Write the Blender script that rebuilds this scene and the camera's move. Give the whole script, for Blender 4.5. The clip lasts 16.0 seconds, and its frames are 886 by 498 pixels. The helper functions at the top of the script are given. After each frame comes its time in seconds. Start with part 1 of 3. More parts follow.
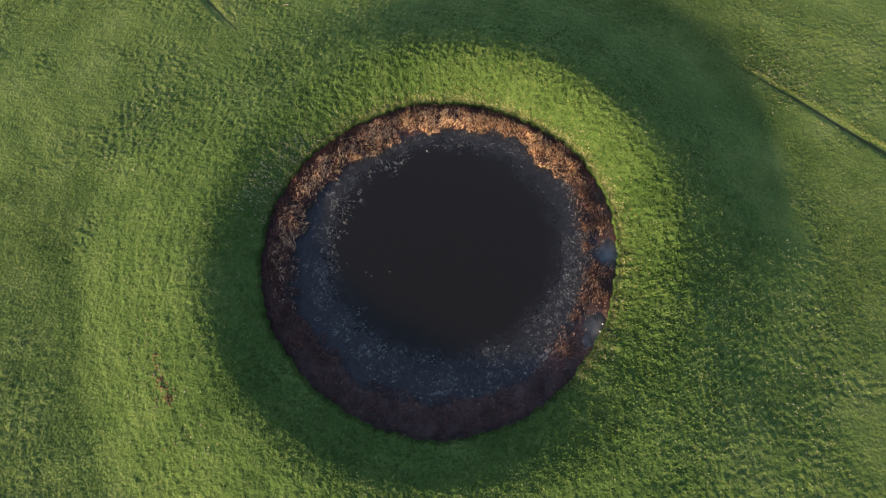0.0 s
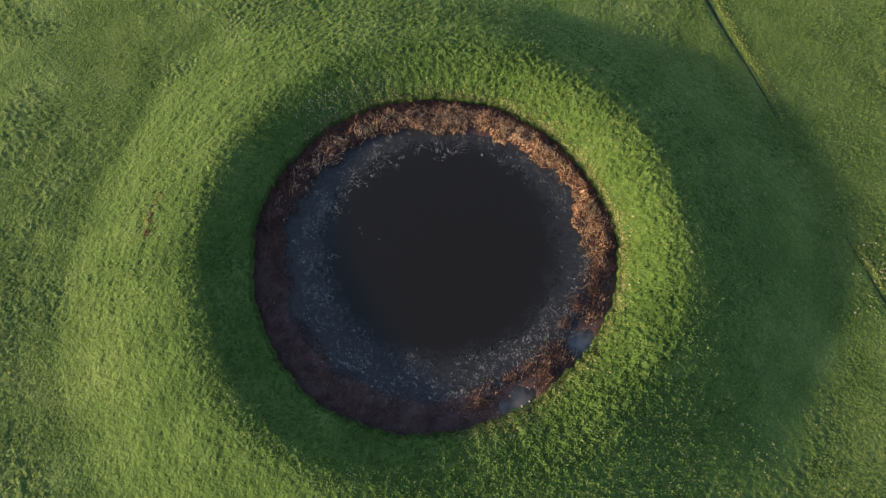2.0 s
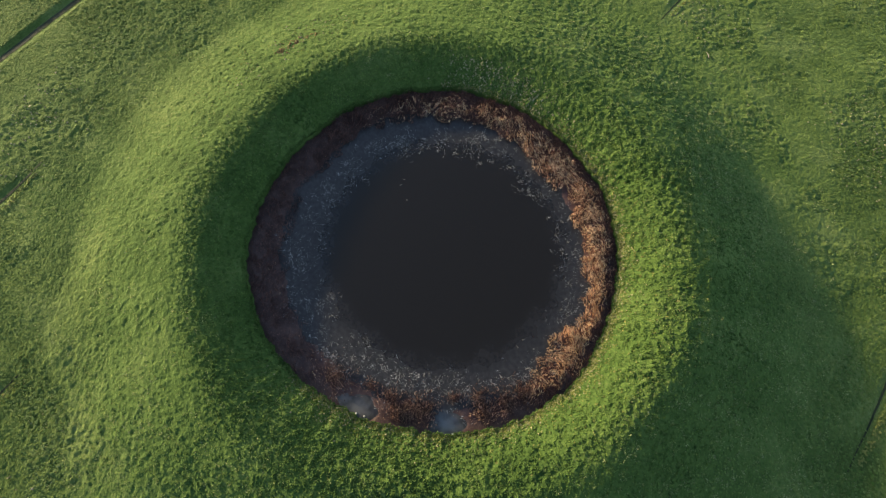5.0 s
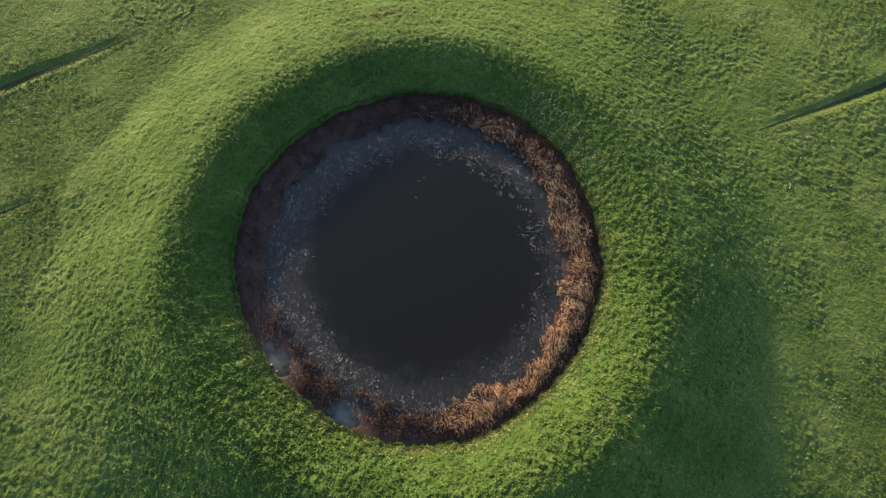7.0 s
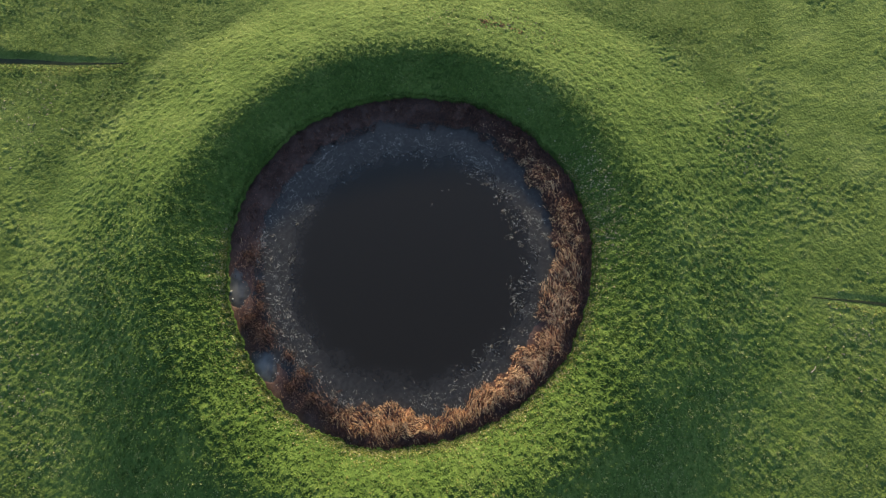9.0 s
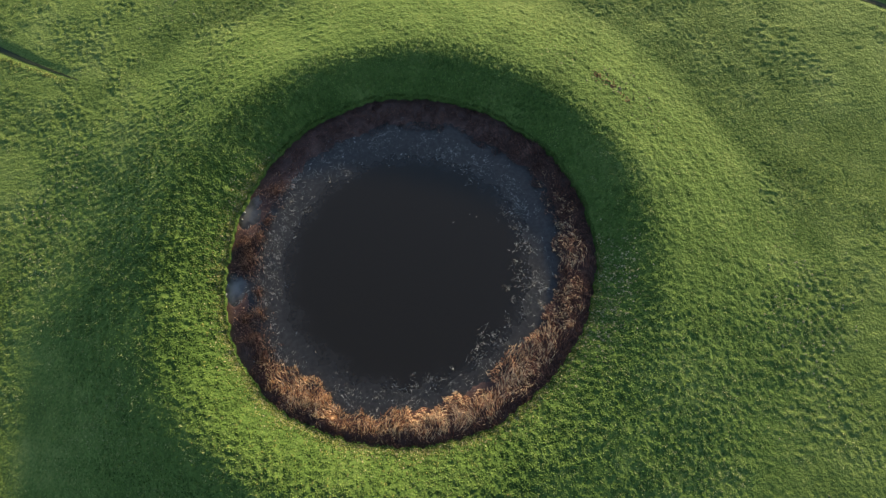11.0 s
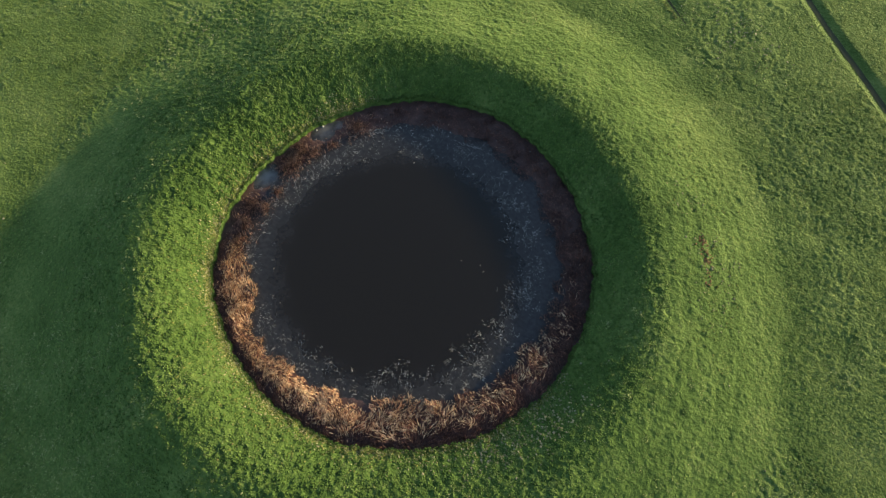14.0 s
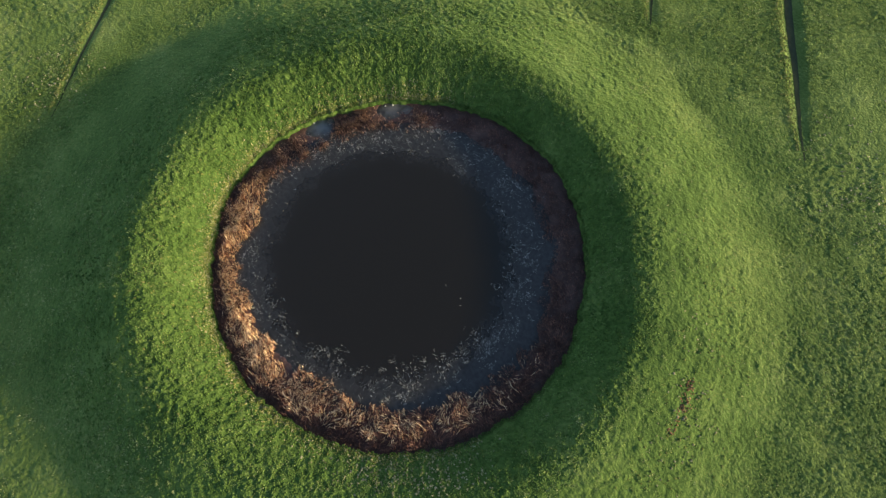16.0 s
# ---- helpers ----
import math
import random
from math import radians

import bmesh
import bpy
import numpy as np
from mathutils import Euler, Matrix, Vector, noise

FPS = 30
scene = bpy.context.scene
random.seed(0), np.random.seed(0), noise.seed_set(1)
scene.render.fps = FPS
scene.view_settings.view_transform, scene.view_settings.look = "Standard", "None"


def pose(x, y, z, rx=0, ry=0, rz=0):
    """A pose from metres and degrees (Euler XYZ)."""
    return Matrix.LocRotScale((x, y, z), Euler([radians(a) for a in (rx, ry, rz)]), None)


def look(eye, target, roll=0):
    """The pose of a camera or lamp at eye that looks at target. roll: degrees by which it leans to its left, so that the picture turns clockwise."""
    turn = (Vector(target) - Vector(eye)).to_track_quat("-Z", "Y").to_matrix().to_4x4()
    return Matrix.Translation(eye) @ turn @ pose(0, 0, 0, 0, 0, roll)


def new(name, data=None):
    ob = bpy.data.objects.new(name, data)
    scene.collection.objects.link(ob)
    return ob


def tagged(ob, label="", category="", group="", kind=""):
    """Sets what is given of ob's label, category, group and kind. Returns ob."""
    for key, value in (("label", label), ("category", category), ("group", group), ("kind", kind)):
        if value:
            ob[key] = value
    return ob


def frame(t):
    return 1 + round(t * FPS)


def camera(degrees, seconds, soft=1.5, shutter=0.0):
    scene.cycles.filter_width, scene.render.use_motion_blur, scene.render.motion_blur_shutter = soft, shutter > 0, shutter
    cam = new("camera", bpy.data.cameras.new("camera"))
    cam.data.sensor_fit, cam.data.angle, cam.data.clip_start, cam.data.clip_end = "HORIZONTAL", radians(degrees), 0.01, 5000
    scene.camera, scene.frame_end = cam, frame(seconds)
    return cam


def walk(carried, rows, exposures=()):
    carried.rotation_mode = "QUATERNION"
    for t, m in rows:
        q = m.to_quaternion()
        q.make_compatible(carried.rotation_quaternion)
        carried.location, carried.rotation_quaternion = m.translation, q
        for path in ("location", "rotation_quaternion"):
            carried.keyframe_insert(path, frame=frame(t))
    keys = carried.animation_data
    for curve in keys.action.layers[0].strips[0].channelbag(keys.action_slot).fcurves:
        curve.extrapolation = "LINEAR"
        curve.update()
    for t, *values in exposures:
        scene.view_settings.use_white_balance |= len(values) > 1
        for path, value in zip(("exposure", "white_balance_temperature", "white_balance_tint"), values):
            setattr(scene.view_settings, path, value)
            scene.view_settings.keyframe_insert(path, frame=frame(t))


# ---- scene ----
cam = camera(80.07, 16.0, soft=1.3)
PATH = [
    (0.0, (1.608, -15.835, 39.985), (0.297, -0.016, 0.000), -2.11),
    (0.5, (3.822, -15.404, 39.985), (0.633, 0.128, 0.000), -1.96),
    (1.0, (6.138, -14.563, 39.900), (0.818, 0.341, 0.000), -1.82),
    (1.5, (8.220, -13.485, 39.734), (0.859, 0.325, 0.000), -1.73),
    (2.0, (10.289, -11.983, 39.489), (0.844, 0.195, 0.000), -1.73),
    (2.5, (11.897, -10.310, 39.227), (0.960, 0.223, 0.000), -1.82),
    (3.0, (13.284, -8.273, 39.028), (0.906, 0.202, 0.000), -2.00),
    (3.5, (14.258, -6.257, 38.940), (0.738, 0.067, 0.000), -2.19),
    (4.0, (15.023, -3.977, 38.950), (0.678, 0.091, 0.000), -2.32),
    (4.5, (15.339, -1.865, 38.844), (0.689, 0.340, 0.000), -2.27),
    (5.0, (15.382, 0.288, 38.849), (0.583, 0.555, -0.000), -2.24),
    (5.5, (15.130, 2.334, 38.857), (0.416, 0.920, 0.000), -2.07),
    (6.0, (14.569, 4.312, 38.842), (0.134, 1.278, 0.000), -1.86),
    (6.5, (13.836, 6.087, 38.822), (-0.157, 1.493, 0.000), -1.76),
    (7.0, (12.760, 7.826, 38.843), (-0.582, 1.658, 0.000), -1.56),
    (7.5, (11.602, 9.260, 38.830), (-0.986, 1.691, 0.000), -1.40),
    (8.0, (10.154, 10.698, 38.843), (-1.433, 1.632, 0.000), -1.32),
    (8.5, (8.667, 11.893, 38.866), (-1.780, 1.552, 0.000), -1.35),
    (9.0, (6.931, 12.933, 38.856), (-2.106, 1.392, 0.000), -1.40),
    (9.5, (5.229, 13.647, 38.840), (-2.348, 1.070, 0.000), -1.45),
    (10.0, (3.406, 14.197, 38.820), (-2.482, 0.724, 0.000), -1.64),
    (10.5, (1.575, 14.501, 38.799), (-2.535, 0.335, 0.000), -1.81),
    (11.0, (-0.297, 14.556, 38.809), (-2.605, -0.079, 0.000), -1.86),
    (11.5, (-2.088, 14.365, 38.774), (-2.572, -0.443, 0.000), -1.90),
    (12.0, (-3.964, 13.905, 38.806), (-2.643, -0.894, 0.000), -1.72),
    (12.5, (-5.631, 13.275, 38.841), (-2.697, -1.295, 0.000), -1.50),
    (13.0, (-7.333, 12.343, 38.833), (-2.597, -1.689, 0.000), -1.30),
    (13.5, (-8.759, 11.268, 38.738), (-2.376, -1.965, 0.000), -1.20),
    (14.0, (-10.187, 9.937, 38.666), (-2.131, -2.242, 0.000), -1.27),
    (14.5, (-11.370, 8.551, 38.578), (-1.898, -2.479, 0.000), -1.43),
    (15.0, (-12.466, 6.902, 38.512), (-1.610, -2.706, 0.000), -1.62),
    (15.5, (-13.302, 5.253, 38.514), (-1.465, -3.063, 0.000), -1.81),
    (16.0, (-13.949, 3.317, 38.511), (-1.170, -3.438, 0.000), -1.96),
]
walk(cam, [(t, look(eye, target, roll)) for t, eye, target, roll in PATH],
     [(0.0, 1.15, 6500, 21), (3.0, 1.15, 6500, 15), (9.0, 1.15, 6500, 13), (16.0, 1.15, 6500, 10)])

# ---- world, sun and exposure ----
SUN_AZIMUTH = 232.0   # direction of the sun on the plan, degrees anticlockwise from +x
SUN_HEIGHT = 10.5
world = bpy.data.worlds.new("world")
scene.world = world
world.use_nodes = True
wn = world.node_tree
sky = wn.nodes.new("ShaderNodeTexSky")
sky.sky_type = "NISHITA"
sky.sun_disc = False
sky.sun_elevation = radians(SUN_HEIGHT)
sky.sun_rotation = radians(90.0 - SUN_AZIMUTH)
sky.air_density, sky.dust_density, sky.ozone_density = 1.0, 1.0, 1.6
wn.nodes["Background"].inputs["Strength"].default_value = 0.15
wn.links.new(sky.outputs["Color"], wn.nodes["Background"].inputs["Color"])
sun_data = bpy.data.lights.new("sun", "SUN")
sun_data.energy, sun_data.angle, sun_data.color = 4.8, radians(2.6), (1.0, 0.81, 0.47)
sun = new("sun", sun_data)
ca, sa = math.cos(radians(SUN_AZIMUTH)), math.sin(radians(SUN_AZIMUTH))
ce, se = math.cos(radians(SUN_HEIGHT)), math.sin(radians(SUN_HEIGHT))
sun.matrix_world = look((120 * ca * ce, 120 * sa * ce, 120 * se), (0, 0, 0))


# ---- materials ----
def material(name, stops, scale, fine, rough=0.8, bump=0.3, spec=0.3, island=0.0, thin=0.0, glow=(1, 1, 1), deep=0.05, fuzz=0.0):
    """Procedural surface: a two-scale noise through a colour ramp, with fine relief."""
    m = bpy.data.materials.new(name)
    m.use_nodes = True
    t = m.node_tree
    bsdf = t.nodes["Principled BSDF"]
    coord = t.nodes.new("ShaderNodeTexCoord")
    big = t.nodes.new("ShaderNodeTexNoise")
    big.inputs["Scale"].default_value, big.inputs["Detail"].default_value = scale, 5.0
    small = t.nodes.new("ShaderNodeTexNoise")
    small.inputs["Scale"].default_value, small.inputs["Detail"].default_value = fine, 4.0
    for n in (big, small):
        t.links.new(coord.outputs["Object"], n.inputs["Vector"])
    mix = t.nodes.new("ShaderNodeMath")
    mix.operation = "MULTIPLY_ADD"
    mix.inputs[1].default_value = 0.45
    t.links.new(small.outputs["Fac"], mix.inputs[0])
    half = t.nodes.new("ShaderNodeMath")
    half.operation = "MULTIPLY"
    half.inputs[1].default_value = 0.55
    t.links.new(big.outputs["Fac"], half.inputs[0])
    t.links.new(half.outputs[0], mix.inputs[2])
    value = mix.outputs[0]
    if island:
        geo = t.nodes.new("ShaderNodeNewGeometry")
        shift = t.nodes.new("ShaderNodeMath")
        shift.operation = "MULTIPLY_ADD"
        shift.inputs[1].default_value = island
        add = t.nodes.new("ShaderNodeMath")
        add.operation = "SUBTRACT"
        add.inputs[1].default_value = island / 2
        t.links.new(geo.outputs["Random Per Island"], shift.inputs[0])
        t.links.new(value, shift.inputs[2])
        t.links.new(shift.outputs[0], add.inputs[0])
        value = add.outputs[0]
    ramp = t.nodes.new("ShaderNodeValToRGB")
    ramp.color_ramp.elements.remove(ramp.color_ramp.elements[0])
    first = True
    for at, colour in stops:
        e = ramp.color_ramp.elements[0] if first else ramp.color_ramp.elements.new(at)
        e.position, e.color = at, (*colour, 1)
        first = False
    t.links.new(value, ramp.inputs["Fac"])
    t.links.new(ramp.outputs["Color"], bsdf.inputs["Base Color"])
    bsdf.inputs["Roughness"].default_value = rough
    bsdf.inputs["Specular IOR Level"].default_value = spec
    # the downy look of a sward seen aslant
    bsdf.inputs["Sheen Weight"].default_value, bsdf.inputs["Sheen Roughness"].default_value = fuzz, 0.5
    bsdf.inputs["Sheen Tint"].default_value = (0.54, 0.75, 0.24, 1)
    if bump:
        b = t.nodes.new("ShaderNodeBump")
        b.inputs["Strength"].default_value, b.inputs["Distance"].default_value = bump, deep
        t.links.new(small.outputs["Fac"], b.inputs["Height"])
        t.links.new(b.outputs["Normal"], bsdf.inputs["Normal"])
    if thin:
        # light that passes through the leaf
        pass_on, both = t.nodes.new("ShaderNodeBsdfTranslucent"), t.nodes.new("ShaderNodeMixShader")
        both.inputs["Fac"].default_value = thin
        through_leaf = t.nodes.new("ShaderNodeMix")
        through_leaf.data_type, through_leaf.blend_type = "RGBA", "MULTIPLY"
        through_leaf.inputs["Factor"].default_value = 1.0
        t.links.new(ramp.outputs["Color"], through_leaf.inputs[6])
        through_leaf.inputs[7].default_value = (*glow, 1)
        t.links.new(through_leaf.outputs[2], pass_on.inputs["Color"])
        t.links.new(bsdf.outputs["BSDF"], both.inputs[1])
        t.links.new(pass_on.outputs["BSDF"], both.inputs[2])
        t.links.new(both.outputs["Shader"], t.nodes["Material Output"].inputs["Surface"])
    return m


TURF = material("turf", [(0.36, (0.0349, 0.0676, 0.0152)), (0.5, (0.0574, 0.1014, 0.0224)), (0.64, (0.0962, 0.1401, 0.0384))], 0.25, 5.0, 0.9, 1.0, 0.08, deep=0.11, fuzz=0.3)
PASTURE = material("pasture", [(0.36, (0.0481, 0.0808, 0.0192)), (0.5, (0.0807, 0.1211, 0.0296)), (0.64, (0.1304, 0.1673, 0.0512))], 0.25, 5.0, 0.9, 1.0, 0.08, deep=0.11, fuzz=0.3)
GRASS = material("grass", [(0.36, (0.0404, 0.0832, 0.0192)), (0.5, (0.0776, 0.1393, 0.032)), (0.64, (0.1397, 0.2027, 0.06))], 0.3, 3.0, 0.8, 0.0, 0.09, 0.18, 0.4, (1.0, 1.12, 0.88), fuzz=0.3)
BLADE = material("grass_blade", [(0.3, (0.099, 0.1404, 0.0456)), (0.5, (0.1874, 0.2316, 0.0851)), (0.68, (0.3432, 0.348, 0.19))], 0.3, 3.0, 0.8, 0.0, 0.12, 0.25, 0.4, (1.0, 1.12, 0.88), fuzz=0.3)
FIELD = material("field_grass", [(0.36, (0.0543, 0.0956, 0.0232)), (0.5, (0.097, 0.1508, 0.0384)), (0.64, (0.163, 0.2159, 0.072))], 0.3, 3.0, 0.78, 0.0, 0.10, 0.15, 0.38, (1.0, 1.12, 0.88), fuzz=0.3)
PALE = material("dry_grass", [(0.3, (0.13, 0.14, 0.06)), (0.5, (0.26, 0.26, 0.14)), (0.7, (0.42, 0.38, 0.24))], 0.5, 4.0, 0.7, 0.0, 0.2, 0.3, 0.3)
YELLOW = material("yellow_grass", [(0.3, (0.12, 0.155, 0.045)), (0.5, (0.19, 0.215, 0.065)), (0.7, (0.27, 0.27, 0.10))], 0.5, 4.0, 0.9, 0.0, 0.08, 0.2, 0.4)
LITTER = material("reed_litter", [(0.3, (0.040, 0.021, 0.019)), (0.5, (0.078, 0.043, 0.037)), (0.7, (0.14, 0.084, 0.066))], 1.5, 14.0, 0.5, 0.6, 0.3)
RUST = material("rusty_grass", [(0.3, (0.12, 0.06, 0.03)), (0.5, (0.24, 0.12, 0.06)), (0.7, (0.36, 0.24, 0.12))], 0.5, 4.0, 0.7, 0.0, 0.2, 0.3, 0.3)
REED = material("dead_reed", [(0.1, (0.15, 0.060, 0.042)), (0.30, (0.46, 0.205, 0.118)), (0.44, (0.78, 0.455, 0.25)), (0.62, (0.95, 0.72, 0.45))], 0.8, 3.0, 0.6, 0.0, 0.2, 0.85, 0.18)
# brighter, more golden version of the dead reed, with sunlight put into its colour
SUNLIT_REED = material("sunlit_reed", [(0.12, (0.25, 0.115, 0.065)), (0.34, (0.52, 0.27, 0.138)), (0.48, (0.78, 0.48, 0.25)), (0.66, (0.94, 0.70, 0.40))], 0.8, 3.0, 0.6, 0.0, 0.2, 0.6, 0.25)
CLUMP = material("red_reed", [(0.2, (0.045, 0.021, 0.019)), (0.5, (0.18, 0.094, 0.068)), (0.8, (0.50, 0.32, 0.22))], 0.8, 3.0, 0.65, 0.0, 0.2, 0.8, 0.2)
# darker version of the dead reed, with the bank's shade put into its colour
DARK_REED = material("dark_reed", [(0.2, (0.042, 0.019, 0.017)), (0.5, (0.10, 0.045, 0.036)), (0.8, (0.23, 0.112, 0.078))], 0.8, 3.0, 0.6, 0.0, 0.3, 0.7)
WEED = material("bleached_weed", [(0.2, (0.033, 0.033, 0.033)), (0.55, (0.095, 0.095, 0.09)), (0.9, (0.50, 0.49, 0.46))], 0.9, 6.0, 0.5, 0.0, 0.4, 0.7)
DITCH = material("ditch_water", [(0.3, (0.020, 0.028, 0.014)), (0.7, (0.040, 0.050, 0.026))], 0.8, 5.0, 0.4, 0.02, 0.05)
STONE = material("pale_stone", [(0.3, (0.35, 0.34, 0.30)), (0.7, (0.62, 0.60, 0.55))], 6.0, 40.0, 0.8, 0.4, 0.3)
WOOD = material("grey_wood", [(0.3, (0.16, 0.14, 0.11)), (0.7, (0.38, 0.35, 0.30))], 5.0, 30.0, 0.8, 0.3, 0.2)


def pond_material():
    """Dark water: peat-brown and deep in the middle, clouded by drowned weed in the shallows, pale silt in two bays."""
    m = bpy.data.materials.new("pond_water")
    m.use_nodes = True
    t = m.node_tree
    bsdf = t.nodes["Principled BSDF"]
    coord = t.nodes.new("ShaderNodeTexCoord")

    def cloud(scale, detail):
        n = t.nodes.new("ShaderNodeTexNoise")
        n.inputs["Scale"].default_value, n.inputs["Detail"].default_value = scale, detail
        t.links.new(coord.outputs["Object"], n.inputs["Vector"])
        return n.outputs["Fac"]

    def spot(centre, low, high, rough, scale):
        """1 near the centre, 0 far off, with a ragged edge; swapped where low is over high."""
        d = t.nodes.new("ShaderNodeVectorMath")
        d.operation = "DISTANCE"
        d.inputs[1].default_value = centre
        t.links.new(coord.outputs["Object"], d.inputs[0])
        jag = t.nodes.new("ShaderNodeMath")
        jag.operation = "MULTIPLY_ADD"
        jag.inputs[1].default_value = rough
        t.links.new(cloud(scale, 6.0), jag.inputs[0])
        t.links.new(d.outputs["Value"], jag.inputs[2])
        fade = t.nodes.new("ShaderNodeMapRange")
        fade.interpolation_type = "SMOOTHSTEP"
        fade.inputs["From Min"].default_value, fade.inputs["From Max"].default_value = low + rough / 2, high + rough / 2
        fade.inputs["To Min"].default_value, fade.inputs["To Max"].default_value = 0.0, 1.0
        t.links.new(jag.outputs[0], fade.inputs["Value"])
        return fade.outputs["Result"]

    def blend(fac, a, b):
        x = t.nodes.new("ShaderNodeMix")
        x.data_type = "RGBA"
        t.links.new(fac, x.inputs["Factor"])
        for value, socket in ((a, x.inputs[6]), (b, x.inputs[7])):
            if isinstance(value, tuple):
                socket.default_value = (*value, 1)
            else:
                t.links.new(value, socket)
        return x.outputs[2]

    weedy = spot((0.3, 0.6, 0), 8.0, 11.0, 2.6, 0.8)
    speck = t.nodes.new("ShaderNodeMapRange")
    speck.inputs["From Min"].default_value, speck.inputs["From Max"].default_value = 0.35, 0.7
    t.links.new(cloud(3.5, 8.0), speck.inputs["Value"])
    murk = blend(speck.outputs["Result"], (0.0132, 0.0124, 0.0126), (0.035, 0.034, 0.0345))
    colour = blend(weedy, (0.0112, 0.0084, 0.0046), murk)
    for centre, high, silt in (((13.8, 0.1, 0), 1.4, 0.15), ((12.3, -6.2, 0), 1.4, 0.10), ((11.5, -7.2, 0), 1.0, 0.10)):
        colour = blend(spot(centre, high, 0.0, 1.7, 1.3), colour, (silt, silt, silt))
    t.links.new(colour, bsdf.inputs["Base Color"])
    dull = t.nodes.new("ShaderNodeMapRange")
    dull.inputs["To Min"].default_value, dull.inputs["To Max"].default_value = 0.12, 0.4
    t.links.new(weedy, dull.inputs["Value"])
    t.links.new(dull.outputs["Result"], bsdf.inputs["Roughness"])
    bsdf.inputs["Specular IOR Level"].default_value = 0.42
    return m


WATER = pond_material()


# ---- ground ----
def hashed(ix, iy, seed):
    v = np.sin(ix * 127.1 + iy * 311.7 + seed * 74.7) * 43758.5453
    return v - np.floor(v)


def waves(x, y, size, seed):
    """Smooth value noise, 0 to 1, with features of the given size."""
    x, y = x / size, y / size
    ix, iy = np.floor(x), np.floor(y)
    fx, fy = x - ix, y - iy
    fx, fy = fx * fx * (3 - 2 * fx), fy * fy * (3 - 2 * fy)
    a, b = hashed(ix, iy, seed), hashed(ix + 1, iy, seed)
    c, d = hashed(ix, iy + 1, seed), hashed(ix + 1, iy + 1, seed)
    return (a + (b - a) * fx) * (1 - fy) + (c + (d - c) * fx) * fy


def domes(x, y, size, seed):
    """Rounded humps packed side by side, 0 in the creases and 1 on the tops, each with a height of its own."""
    x, y = x / size, y / size
    ix, iy = np.floor(x), np.floor(y)
    best = 0 * x
    for i in (-1, 0, 1):
        for j in (-1, 0, 1):
            cx, cy = ix + i, iy + j
            dx, dy = cx + 0.1 + 0.8 * hashed(cx, cy, seed) - x, cy + 0.1 + 0.8 * hashed(cx, cy, seed + 3) - y
            best = np.maximum(best, (0.5 + 0.5 * hashed(cx, cy, seed + 5)) - 0.9 * (dx * dx + dy * dy))
    return best


def smooth(a, b, v):
    v = np.clip((v - a) / (b - a), 0, 1)
    return v * v * (3 - 2 * v)


RIM, CREST, FOOT, HIGH = 14.30, 18.75, 29.5, 2.1
# field drains: the near end and the far end on the plan, and the width
DRAINS = [
    ((17.8, 27.3), (-40.0, 74.6), 0.34), ((27.0, 19.7), (75.0, -19.3), 0.36), ((8.5, -31.0), (42.0, -61.0), 0.8),
    ((-8.9, -33.5), (40.0, -73.0), 0.9), ((-75.0, 6.5), (25.0, -79.0), 0.7), ((-21.5, 22.6), (-60.0, 61.5), 0.65),
    ((27.2, -22.6), (70.0, -53.0), 0.9), ((34.1, -10.9), (75.0, -40.0), 0.9),
]


# how far the rim swings out or in, every 20 degrees from -170 on
RIM_WAVES = np.fft.rfft([0.22, 0.20, 0.15, 0.30, 0.50, 0.40, 0.13, -0.06, -0.08, 0.26, 0.45, 0.22, -0.10, -0.15, -0.18, -0.23, 0.0, 0.10]) / 18


def rim_at(angle):
    """Radius of the pond's grassy rim in the given direction."""
    out = RIM_WAVES[0].real + 0 * angle
    for k in range(1, 8):
        out = out + 2 * (RIM_WAVES[k] * np.exp(1j * k * (angle + radians(170)))).real
    return RIM + out + 0.04 * np.sin(11 * angle) + 0.05 * np.sin(17 * angle + 2) + 0.045 * np.sin(41 * angle + 1 + 2 * np.sin(5 * angle)) + 0.045 * np.sin(67 * angle + 3 * np.sin(7 * angle)) + 0.035 * np.sin(103 * angle + 2)


def drain_place(x, y, drain):
    """Metres along a drain from its near end, and to its side."""
    (x0, y0), (x1, y1), wide = drain
    size = math.hypot(x1 - x0, y1 - y0)
    ux, uy = (x1 - x0) / size, (y1 - y0) / size
    along = (x - x0) * ux + (y - y0) * uy
    side = -(x - x0) * uy + (y - y0) * ux + 0.06 * np.sin(along * 0.5 + x0)
    return along, side, size


def drain_width(along, wide):
    """Drains start as a narrow cut and widen away from the bank."""
    return wide * (0.12 + 0.88 * np.clip(along / 13.0, 0, 1))


def drain_shape(along, sunny, wide):
    """Depth of a drain: a flat bed, a steep side that faces the sun (sunny > 0) and a long slope that faces away."""
    half = drain_width(along, wide) / 2
    deep = smooth(-0.5, 1.3, along) * (0.07 + 0.22 * np.clip(along / 12.0, 0, 1)) * min(1.0, 0.15 + 0.8 * wide)
    return deep * np.where(sunny > 0, 1 - smooth(half, half + 0.6, sunny), 1 - smooth(half, half + 0.2 + 0.6 * wide, -sunny))


def sun_side(drain):
    """1 where the left hand of a drain, seen along it, is the side that the sun shines on; else -1."""
    (x0, y0), (x1, y1), wide = drain
    return 1 if (y1 - y0) * ca - (x1 - x0) * sa > 0 else -1


def drain_depth(x, y):
    cut = 0 * x
    for drain in DRAINS:
        along, side, size = drain_place(x, y, drain)
        cut = np.maximum(cut, drain_shape(along, side * sun_side(drain), drain[2]))
    return cut


